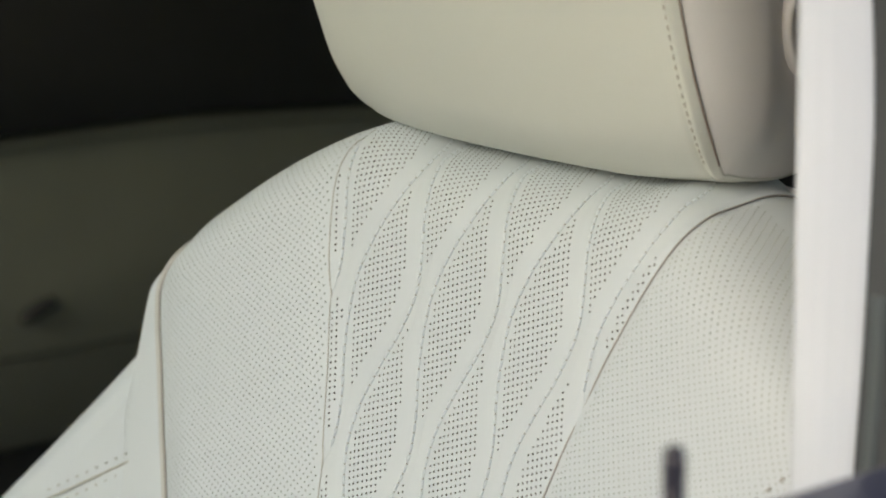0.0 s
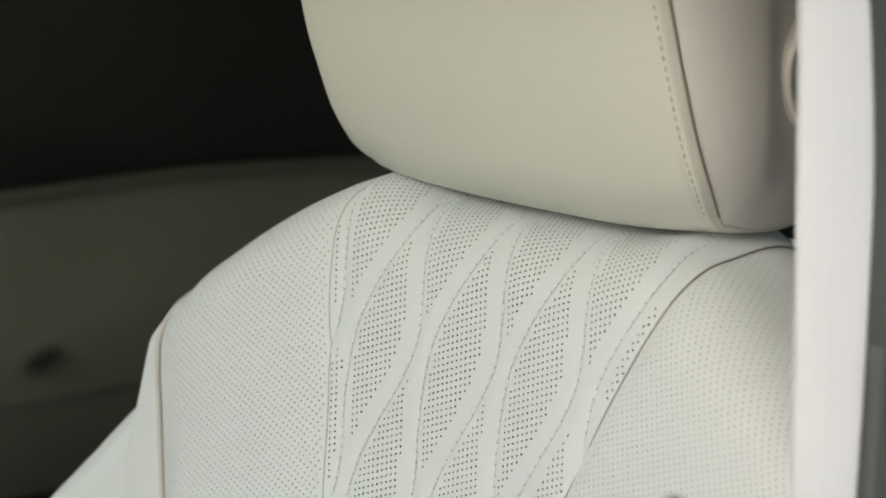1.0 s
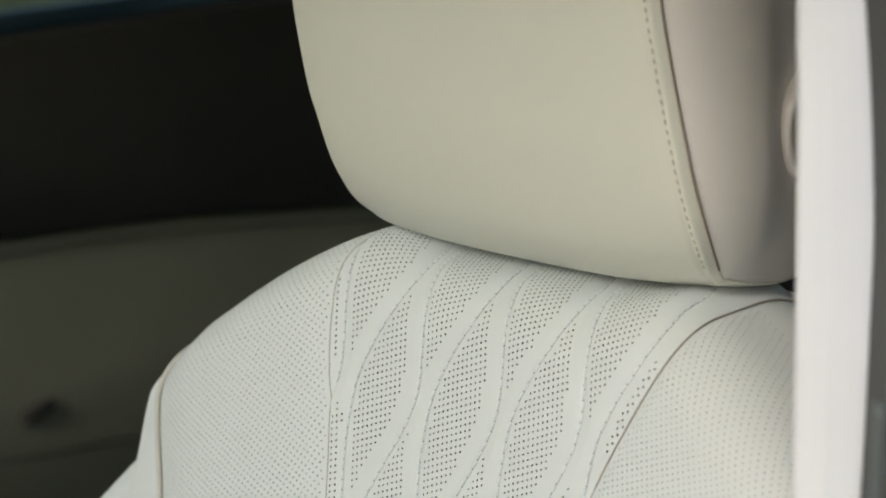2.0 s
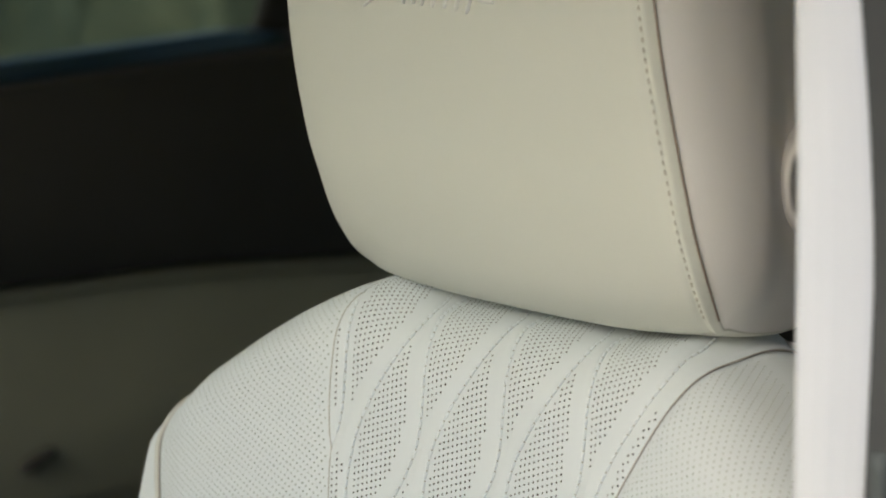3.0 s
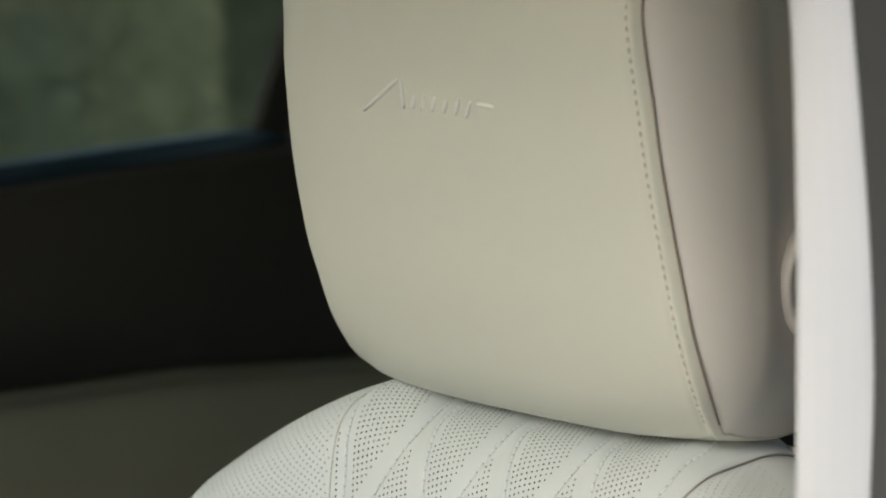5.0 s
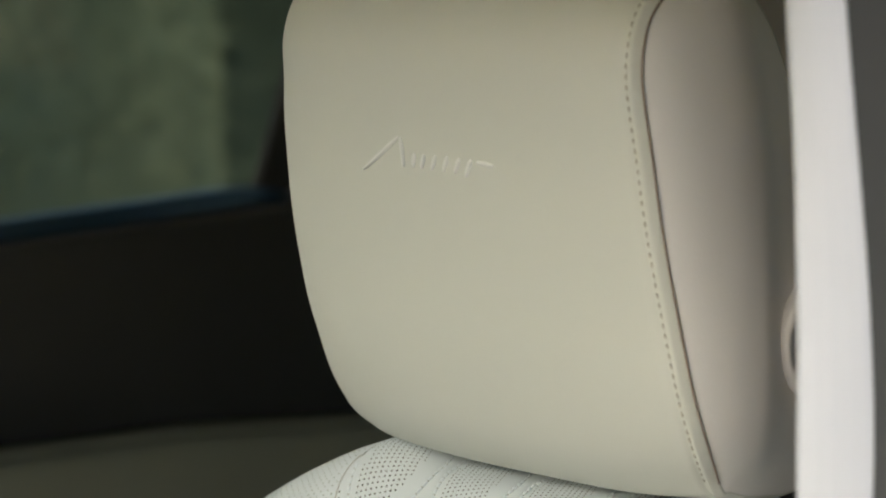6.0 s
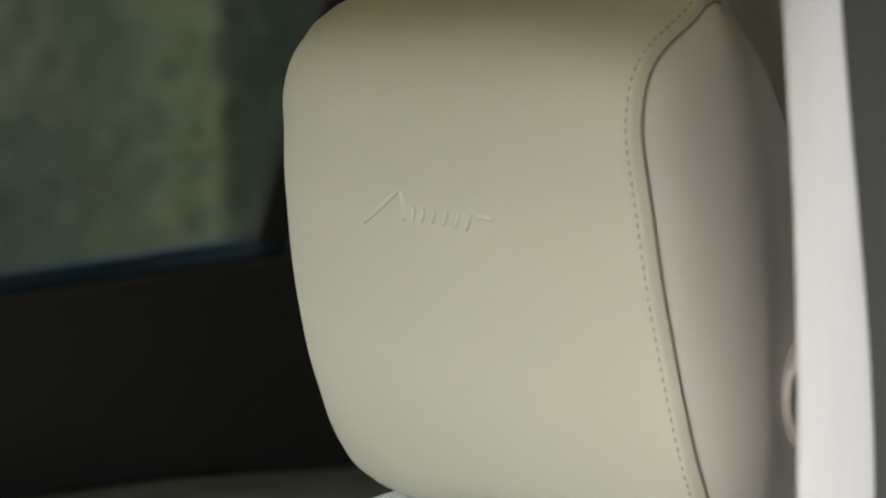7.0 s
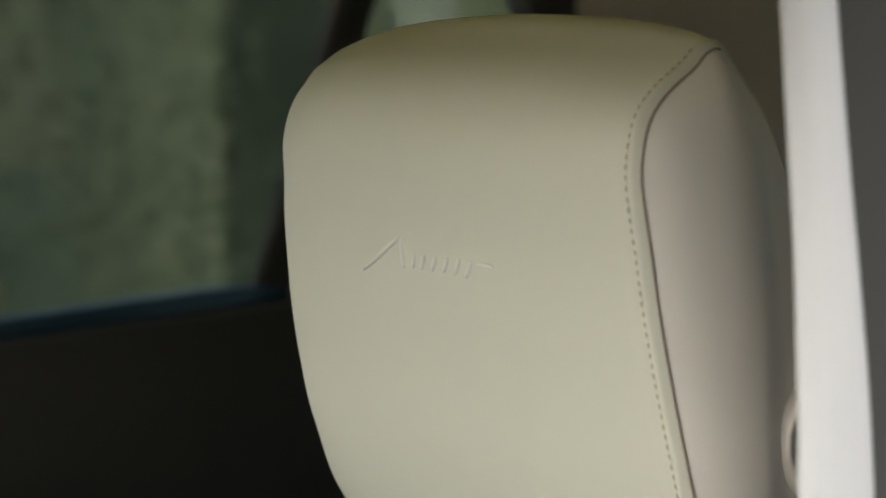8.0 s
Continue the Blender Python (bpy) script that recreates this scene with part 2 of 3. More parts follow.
def seat_point(a, n, pad_side=False):
    """Point of the padded face. a: metres to the outer side; n as in shell(); pad_side: on a shoulder pad."""
    a, n = np.broadcast_arrays(np.asarray(a, float), np.asarray(n, float))
    y, z, ny, nz = shell(a, n)
    d = relief(a + SHIFT * (plane_y(z) - y), unrolled(a, n), a, z, pad_side) * np.clip(4 - n, 0, 1)
    return np.stack([SEAT_X - a, y + d * ny, z + d * nz], -1)


def from_pattern(p, h):
    """Side position a of the pattern coordinate p at the unrolled height h."""
    a = np.asarray(p, float)
    for _ in range(6):
        y, z, _, _ = shell(a, face_n(a, h))
        a = p - SHIFT * (plane_y(z) - y)
    return a


def on_face(a, z, lift=0.0, pad_side=False):
    """Point and outward normal on the face at side a and unrolled height z."""
    a, z = np.asarray(a, float), np.asarray(z, float)
    n = face_n(a, z)
    p = seat_point(a, n, pad_side)
    da = seat_point(a + 0.001, n, pad_side) - seat_point(a - 0.001, n, pad_side)
    dn = seat_point(a, n + 0.004, pad_side) - seat_point(a, n - 0.004, pad_side)
    nor = np.cross(dn, da)
    nor /= np.linalg.norm(nor, axis=-1, keepdims=True)
    nor *= np.sign(nor[..., 1:2] + nor[..., 2:3] + 1e-9)
    return p + lift * nor, nor


QUARTERS = 4                        # a panel's cell, one punched hole in it, has this many quads to a side
RIM = 16


def punched_panel(origin, u, v, inside, holes, radius, depth, pad_side):
    """A leather panel laid out in cells along the slanting rows u and v of its punched holes, clipped to inside(a, z),
    which draws a side position back to the panel; holes(p, h): where a cell is punched.
    Returns the leather and the lining of its holes, each as vertices and faces."""
    q = QUARTERS
    reach = 170
    i, j = np.meshgrid(np.arange(-reach, reach), np.arange(-reach, reach), indexing="ij")

    def spot(x, y):
        return origin[0] + x * u[0] + y * v[0], origin[1] + x * u[1] + y * v[1]

    def settle(p, h):
        """Side position of a pattern point, and how far the panel's edge has drawn it back."""
        a = p if pad_side else from_pattern(p, h)
        free = a
        for _ in range(4):
            a = inside(free, shell(a, face_n(a, h))[1])
        return a, np.abs(a - free)

    p, h = spot(i, j)
    ok = (h > 0.805) & (h < 1.365) & (np.abs(p) < 0.29)
    i, j, p, h = i[ok], j[ok], p[ok], h[ok]
    a, off = settle(p, h)
    ok = (face_n(a, h) < 4.0) & (off < 0.0045)
    i, j, p, h, off = i[ok], j[ok], p[ok], h[ok], off[ok]
    punched = holes(p, h) & (off < 1e-6)
    # shared corners at quarter steps
    di, dj = np.meshgrid(np.arange(q + 1), np.arange(q + 1), indexing="ij")
    gi = (i[:, None, None] + reach) * q + di
    gj = (j[:, None, None] + reach) * q + dj
    keys, back = np.unique((gi * 10000 + gj).ravel(), return_inverse=True)
    back = back.reshape(gi.shape)
    vp, vh = spot(keys // 10000 / q - reach - 0.5, keys % 10000 / q - reach - 0.5)
    va, _ = settle(vp, vh)
    verts = seat_point(va, face_n(va, vh), pad_side)
    quads = np.stack([back[:, :-1, :-1], back[:, 1:, :-1], back[:, 1:, 1:], back[:, :-1, 1:]], -1)
    plain = quads[~punched].reshape(-1, 4)
    # the border of a punched cell, walked round once, and the rim of its hole
    walk_i = [0] * q + list(range(q)) + [q] * q + list(range(q, 0, -1))
    walk_j = list(range(q, 0, -1)) + [0] * q + list(range(q)) + [q] * q
    border = back[punched][:, walk_i, walk_j]
    count = len(border)
    ang = np.array([math.atan2(y - q / 2, x - q / 2) for x, y in zip(walk_i, walk_j)])
    lu, lv = math.hypot(*u), math.hypot(*v)
    r = np.broadcast_to(radius(p[punched], h[punched]), (count,))[:, None]
    cx, cy = i[punched][:, None], j[punched][:, None]
    rp, rh = spot(cx + r / lu * np.cos(ang), cy + r / lv * np.sin(ang))
    ra, _ = settle(rp, rh)
    rim, normal = on_face(ra, rh, 0.0, pad_side)
    base = len(verts)
    ring = base + np.arange(count * RIM).reshape(count, RIM)
    nxt = np.roll(ring, -1, 1)
    sheet = np.stack([border, np.roll(border, -1, 1), nxt, ring], -1).reshape(-1, 4)
    leather = np.concatenate([verts, rim.reshape(-1, 3)]), [tuple(f) for f in np.concatenate([plain, sheet]).tolist()]
    floor_ring = rim * 0.8 + rim.mean(1, keepdims=True) * 0.2 - depth * normal
    top = np.arange(count * RIM).reshape(count, RIM)
    low = top + count * RIM
    wall = np.stack([top, np.roll(top, -1, 1), np.roll(low, -1, 1), low], -1).reshape(-1, 4)
    cups = np.concatenate([rim.reshape(-1, 3), floor_ring.reshape(-1, 3)]), [tuple(f) for f in wall.tolist()] + [tuple(f) for f in low.tolist()]
    return leather, cups


def discs(points, normals, radius, sides=6):
    """Small flat discs, one at each point."""
    ref = np.array([0.2, 0.1, 0.97])
    u = np.cross(normals, ref)
    u /= np.linalg.norm(u, axis=1)[:, None]
    w = np.cross(normals, u)
    ang = np.linspace(0, 2 * math.pi, sides, endpoint=False)
    r = np.broadcast_to(np.asarray(radius, float), (len(points),))[:, None, None]
    v = points[:, None, :] + r * (np.cos(ang)[None, :, None] * u[:, None, :] + np.sin(ang)[None, :, None] * w[:, None, :])
    f = [tuple(range(i * sides, (i + 1) * sides)) for i in range(len(points))]
    return v.reshape(-1, 3), f


def stitch_row(points, normals, step, length, radius, gap=0.0):
    """Threads laid end to end along a row of surface points."""
    pts = np.asarray(points)
    s = np.concatenate([[0], np.cumsum(np.linalg.norm(np.diff(pts, axis=0), axis=1))])
    out = []
    for c in np.arange(step / 2, s[-1] - step / 2, step):
        q = []
        for k, h in ((-0.5, -0.8), (-0.3, 0.25), (0.0, 0.5), (0.3, 0.25), (0.5, -0.8)):
            x = c + k * length
            p = np.array([np.interp(x, s, pts[:, i]) for i in range(3)])
            nn = np.array([np.interp(x, s, np.asarray(normals)[:, i]) for i in range(3)])
            q.append(p + nn * radius * h)
        out.append(tube(q, radius, 5))
    return out


# ---------------------------------------------------------------- driver's seat: its parts
seat = tagged(new("car_seat"), "ivory leather front car seat with perforated quilted backrest", "car seat")
seat.location = (0, 0, 0)

def in_middle(a, z):
    return np.clip(a, -spline(INSERT_IN, z), spline(INSERT, z))


def punched_middle(p, h):
    """Cells of the quilted middle that carry a hole: inside a leaf and clear of the seams."""
    a = from_pattern(p, h)
    n = face_n(a, h)
    return (leaf_depth(p, h) > 0) & (n < 3.2) & (h > 0.93) & (np.abs(a) < insert_half(a, shell(a, n)[1]) - 0.0014)


rng = np.random.default_rng(4)
leather, cups = punched_panel((-0.01351, 1.23771), (0.00292, 0.00112), (0.00092, -0.00296), in_middle, punched_middle,
                              lambda p, h: 0.00055 * rng.uniform(0.92, 1.06, len(p)), 0.0016, False)
insert = solid("quilted_insert", *leather, LEATHER, seat, "perforated ivory leather middle with quilted leaf pattern")
solid("perforated_pattern", *cups, HOLE_SHADE, insert, "rows of small dark punched holes", False)["kind"] = "stuff"

for side in (-1, 1):
    def on_pad(a, z):
        return side * np.clip(side * a, insert_half(side, z), spline(PIPING, z))

    def punched_pad(a, h):
        z = shell(a, face_n(a, h))[1]
        return (h > 0.95) & (face_n(a, h) < (3.2 if side < 0 else 2.8)) & (side * a > insert_half(side, z) + 0.0030) & (side * a < spline(PIPING, z) - 0.0050)

    leather, cups = punched_panel((-0.10748, 1.13080) if side < 0 else (0.14054, 1.19272), (0.0031, -0.00102) if side < 0 else (0.0031, 0.00103), (-0.0011, -0.00275) if side < 0 else (0.0011, -0.0026), on_pad, punched_pad,
                                  lambda p, h: (0.00047 if side < 0 else 0.00048) * rng.uniform(0.92, 1.06, len(p)), 0.0009 if side < 0 else 0.0005, True)
    pad = solid("shoulder_panel", *leather, LEATHER, seat, "finely perforated ivory leather shoulder pad")
    solid("shoulder_pattern", *cups, HOLE_SHADE_PALE, pad, "rows of shallow grey punched dots", False)["kind"] = "stuff"


def edge_curve(side, table, n_lo, n_hi, count, lift=0.0, pad_side=False):
    """Points along a side curve of the face, from n_lo to n_hi."""
    pts = []
    for n in np.linspace(n_lo, n_hi, count):
        z = 1.1
        for _ in range(10):
            a = side * float(spline(table, z))
            z = float(shell(a, np.float64(n))[1])
        pts.append(seat_point(a, n, pad_side) + np.array([0, lift * math.cos(LEAN), lift * math.sin(LEAN)]))
    return np.array(pts)


for side in (-1, 1):
    solid("insert_seam", *tube(edge_curve(side, INSERT if side > 0 else INSERT_IN, 0.3, 3.3, 220, -0.0004 if side > 0 else 0.0001), 0.00045 if side > 0 else 0.00035, 8), SEAM_PALE if side < 0 else SEAM, seat, "thin seam in the ivory leather")
    cord = edge_curve(side, PIPING, 0.0, 3.6, 160, -0.001, True)
    solid("piping", *tube(cord, 0.0025, 8), PIPE, seat, "taupe piping along the shoulder edge")
    solid("piping_seam", *tube(cord + np.array([side * 0.0030, 0.0022, 0.0004]), 0.0008, 6), SEAM, seat, "taupe seam beside the piping")

    # flank between the piping and the back shell
    curve = edge_curve(side, PIPING, 0.0, 3.95, 140, -0.003, True)
    rows = []
    for p in curve:
        z = p[2]
        wide = 0.003 + 0.008 * float(smoothstep(1.172, 1.145, z)) + 0.042 * float(smoothstep(1.185, 1.04, z))
        ring = []
        for q in np.linspace(0, 1, 16):
            th = q * math.pi / 2
            out, back = wide * math.sin(th), -0.006 * (1 - math.cos(th))
            ring.append((p[0] - side * out, p[1] + back, z))
        x_end, y_end = ring[-1][0], ring[-1][1]
        for q in (0.3, 0.6, 0.85, 1.0):
            ring.append((x_end + side * 0.02 * q * q, y_end - 0.085 * q, z))
        rows.append(ring)
    solid("flank_panel", np.array(rows).reshape(-1, 3), grid_faces(len(rows), len(rows[0])), LEATHER, seat, "smooth ivory leather flank")

    # flared lower wing
    rows = []
    for i, z in enumerate(np.linspace(0.80, 1.135, 60)):
        edge = float(spline([(0.80, 0.440), (0.95, 0.415), (1.01, 0.3645), (1.0431, 0.3325), (1.078, 0.2990), (1.112, 0.2670), (1.135, 0.242)], z))
        root = 0.19
        ring = []
        for th in np.linspace(0.08 * math.pi, 1.0 * math.pi, 28):
            r = 0.030
            ring.append((SEAT_X - side * (edge - r + r * math.sin(th)), plane_y(z) - 0.016 + 0.020 * math.cos(th) - 0.012, z))
        front = [(SEAT_X - side * (root + (edge - 0.030 - root) * q), plane_y(z) - 0.010 + 0.004 * math.sin(math.pi * q), z) for q in np.linspace(0, 0.98, 22)]
        back = [(SEAT_X - side * (edge - 0.030 - (edge - 0.030 - root) * q), plane_y(z) - 0.050 - 0.05 * q, z) for q in np.linspace(0.05, 1, 12)]
        rows.append(front + ring + back)
    wing = solid("side_wing", np.array(rows).reshape(-1, 3), grid_faces(len(rows), len(rows[0])), LEATHER, seat, "flared smooth ivory leather side wing")
    q = np.linspace(0, 1, 30)
    wa, wz = 0.236 + 0.075 * q, 1.0600 - 0.040 * q
    line = np.stack([SEAT_X - side * wa, plane_y(wz) - 0.0055, wz], -1)
    nor = np.tile([0, math.cos(LEAN), math.sin(LEAN)], (30, 1))
    solid("wing_seam", *tube(line, 0.0005, 6), STITCH_DOT, wing)
    rows = stitch_row(line + [0, 0.0003, 0.0050], nor, 0.0086, 0.0014, 0.0005) + stitch_row(line + [0, 0.0008, -0.0050], nor, 0.0086, 0.0014, 0.0005)
    solid("wing_stitching", *joined(rows), SEAM_PALE, wing)["kind"] = "stuff"

# back shell behind the padding
rows = []
for z in np.linspace(BOTTOM, 1.245, 40):
    half = min(float(spline(PIPING, z)), 0.05 + float(np.sqrt(max(0.0, 1.2675 - z))) * 0.60)
    rows.append([(SEAT_X - half * c, plane_y(z) - 0.085 - 0.02 * (1 - c * c), z) for c in np.linspace(-1, 1, 24)])
solid("back_shell", np.array(rows).reshape(-1, 3), grid_faces(len(rows), 24), PLASTIC, seat, "ivory plastic back shell")

# stitching along the quilting lines, and grey beads painting the needle holes' shade
rows, needle_p, needle_n = [], [], []
for k in LINES:
    h = np.linspace(1.335, 0.95, 400)
    a = from_pattern(quilt_line(k, h), h)
    n = face_n(a, h)
    ok = (np.abs(a) < insert_half(a, shell(a, n)[1]) - 0.0035) & (n < 2.95)
    for run in np.split(np.arange(400), np.flatnonzero(np.diff(ok.astype(int))) + 1):
        if not ok[run[0]] or len(run) < 12 or not -2 < k < 7:
            continue
        p, nor = on_face(a[run], h[run], 0.0002)
        rows += stitch_row(p, nor, 0.0053, 0.0042, 0.00082)
        s = np.concatenate([[0], np.cumsum(np.linalg.norm(np.diff(p, axis=0), axis=1))])
        at = np.arange(0.0053, s[-1] - 0.0053, 0.0053)
        needle_p.append(np.stack([np.interp(at, s, p[:, i]) for i in range(3)], -1))
        needle_n.append(np.stack([np.interp(at, s, nor[:, i]) for i in range(3)], -1))
solid("quilt_stitching", *joined(rows), THREAD, insert, "ivory thread stitches")["kind"] = "stuff"
needle_p, needle_n = np.concatenate(needle_p), np.concatenate(needle_n)
needle_n /= np.linalg.norm(needle_n, axis=1)[:, None]
# solid beads; their grey colour stands for shade in the needle holes
beads = [tube([q - m * 0.0005, q, q + m * 0.0003], 0.00050, 6) for q, m in zip(needle_p, needle_n)]
solid("stitch_shade_bead", *joined(beads), SEAM_PALE, insert, "grey needle holes between the stitches")["kind"] = "stuff"

# short row of stitches low on the outboard pad
q = np.linspace(0, 1, 30)
p, nor = on_face(0.1985 + 0.0370 * q, 1.1225 + 0.0377 * q, 0.0003, True)
solid("pad_stitching", *joined(stitch_row(p, nor, 0.0081, 0.0026, 0.0007)), SEAM_PALE, seat, "short grey stitches")["kind"] = "stuff"

# cushion, base and rails under the backrest
bm = box_bm((SEAT_X - 0.26, 0.02, 0.62), (SEAT_X + 0.26, 0.52, 0.80), 0.05, 5)
part("seat_cushion", bm, LEATHER, seat, "ivory leather seat cushion")
part("seat_base", box_bm((SEAT_X - 0.22, 0.04, 0.42), (SEAT_X + 0.22, 0.48, 0.64), 0.02), BLACK, seat)

# ---------------------------------------------------------------- headrest
HALF = 0.122
WIDTHS = [(1.24, 0.1225), (1.2540, 0.1255), (1.2636, 0.1262), (1.283, 0.1335), (1.32, 0.1365), (1.35, 0.1345), (1.40, 0.1320), (1.45, 0.1295), (1.48, 0.1265), (1.53, 0.1215)]
PROFILE = [(-0.0518, 1.2636), (-0.0376, 1.2979), (-0.0276, 1.3279), (-0.0125, 1.3844), (-0.0045, 1.4235), (0.0008, 1.4493),
           (0.0018, 1.4646), (-0.0025, 1.4822), (-0.0132, 1.4945), (-0.0314, 1.5060), (-0.0425, 1.5138), (-0.0560, 1.5105),
           (-0.0960, 1.4740), (-0.1150, 1.4200), (-0.1200, 1.3500), (-0.1300, 1.2820), (-0.1260, 1.2572), (-0.1050, 1.2515), (-0.0780, 1.2540), (-0.0590, 1.2592)]


def closed_curve(points, count):
    """Even points along a smooth closed curve."""
    p = np.asarray(points, float)
    n = len(p)
    out = []
    for k in range(n):
        p0, p1, p2, p3 = p[k - 1], p[k], p[(k + 1) % n], p[(k + 2) % n]
        for s in np.linspace(0, 1, 30, endpoint=False):
            out.append(0.5 * (2 * p1 + (p2 - p0) * s + (2 * p0 - 5 * p1 + 4 * p2 - p3) * s ** 2 + (3 * p1 - p0 - 3 * p2 + p3) * s ** 3))
    out = np.array(out + [out[0]])
    s = np.concatenate([[0], np.cumsum(np.linalg.norm(np.diff(out, axis=0), axis=1))])
    t = np.linspace(0, s[-1], count, endpoint=False)
    return np.stack([np.interp(t, s, out[:, i]) for i in range(2)], -1)


RING = closed_curve(PROFILE, 240)
SIDE = spline(WIDTHS, RING[:, 1])            # half width at each point of the profile


def draw_in(y, z):
    """How far the sides draw in towards the back, more so near the top."""
    return (0.011 + 0.006 * smoothstep(1.36, 1.45, z)) * smoothstep(-0.036, -0.142 + 0.03 * smoothstep(1.36, 1.45, z), y)


RING[:, 0] += 0.9 * (SIDE - HALF) * smoothstep(-0.10, -0.05, RING[:, 0])
tan = np.roll(RING, -3, 0) - np.roll(RING, 3, 0)
RING_N = np.stack([tan[:, 1], -tan[:, 0]], -1)
RING_N /= np.linalg.norm(RING_N, axis=1)[:, None]
SIDE = SIDE - draw_in(RING[:, 0], RING[:, 1]) - 0.001                  # the sides draw in towards the back
if (RING_N * (RING - RING.mean(0))).sum() < 0:
    RING_N = -RING_N
for _ in range(12):
    RING_N = (np.roll(RING_N, 1, 0) + RING_N + np.roll(RING_N, -1, 0)) / 3
RING_N /= np.linalg.norm(RING_N, axis=1)[:, None]

PUFF = 1 - 0.55 * smoothstep(-0.5, -0.95, RING_N[:, 1]) - 0.10 * smoothstep(0.6, 1.0, RING_N[:, 1]) - 0.6 * smoothstep(-0.4, -0.9, RING_N[:, 0])


def crown(m):
    """How far the padding swells over the side profile; m: -1 at one seam, 1 at the other."""
    m = np.clip(np.abs(m), 0, 1)
    return 0.0155 * (1 - m ** 2.6) ** 0.54


FRONT = smoothstep(-0.075, -0.050, RING[:, 0])


def welt(m):
    """Raised welt and stitched groove beside the outboard seam."""
    d = (1 - np.clip(m, 0, 1)) * 0.128
    return 0.0014 * np.exp(-((d - 0.0032) / 0.0017) ** 2) - 0.0011 * np.exp(-((d - 0.0064) / 0.0014) ** 2)


def bump(z, middle, width):
    return np.exp(-((z - middle) / width) ** 2)


# the inboard side is a little slimmer low down and fuller at its upper corner
INNER = SIDE + 0.001 - 0.0046 * bump(RING[:, 1], 1.309, 0.026) + 0.0015 * bump(RING[:, 1], 1.368, 0.030) - 0.0038 * bump(RING[:, 1], 1.448, 0.018) + 0.0018 * bump(RING[:, 1], 1.273, 0.008) + 0.0034 * bump(RING[:, 1], 1.2712, 0.0058) + 0.0018 * bump(RING[:, 1], 1.2668, 0.003) + 0.0085 * smoothstep(1.488, 1.506, RING[:, 1])


def dome(m):
    """How far the top falls away towards the inboard corner, and the underside towards the outboard one."""
    return 0.0055 * np.clip(-m, 0, 1) ** 1.2 * smoothstep(0.80, 0.95, RING_N[:, 1]) + 0.0018 * smoothstep(0.45, 0.95, m) * smoothstep(-0.3, -0.85, RING_N[:, 1])


def headrest_point(m, i):
    yz = RING[i] + RING_N[i] * (crown(m) * PUFF[i] + welt(m) * FRONT[i] - dome(m)[i])
    return np.array([SEAT_X - m * SIDE[i], yz[0], yz[1]])


verts = []
for m in np.sin(np.linspace(-1, 1, 101) * math.pi / 2):
    c = crown(m) - (0.0012 if abs(m) > 0.9999 else 0)
    yz = RING + RING_N * (c * PUFF + welt(m) * FRONT - dome(m))[:, None]
    verts += [(SEAT_X - m * h, y, z) for h, (y, z) in zip(INNER if m < 0 else SIDE, yz)]
headrest = solid("headrest", verts, grid_faces(101, 240, wrap=True), HEADREST, seat, "smooth ivory leather headrest with embossed emblem")
mid = RING.mean(0)
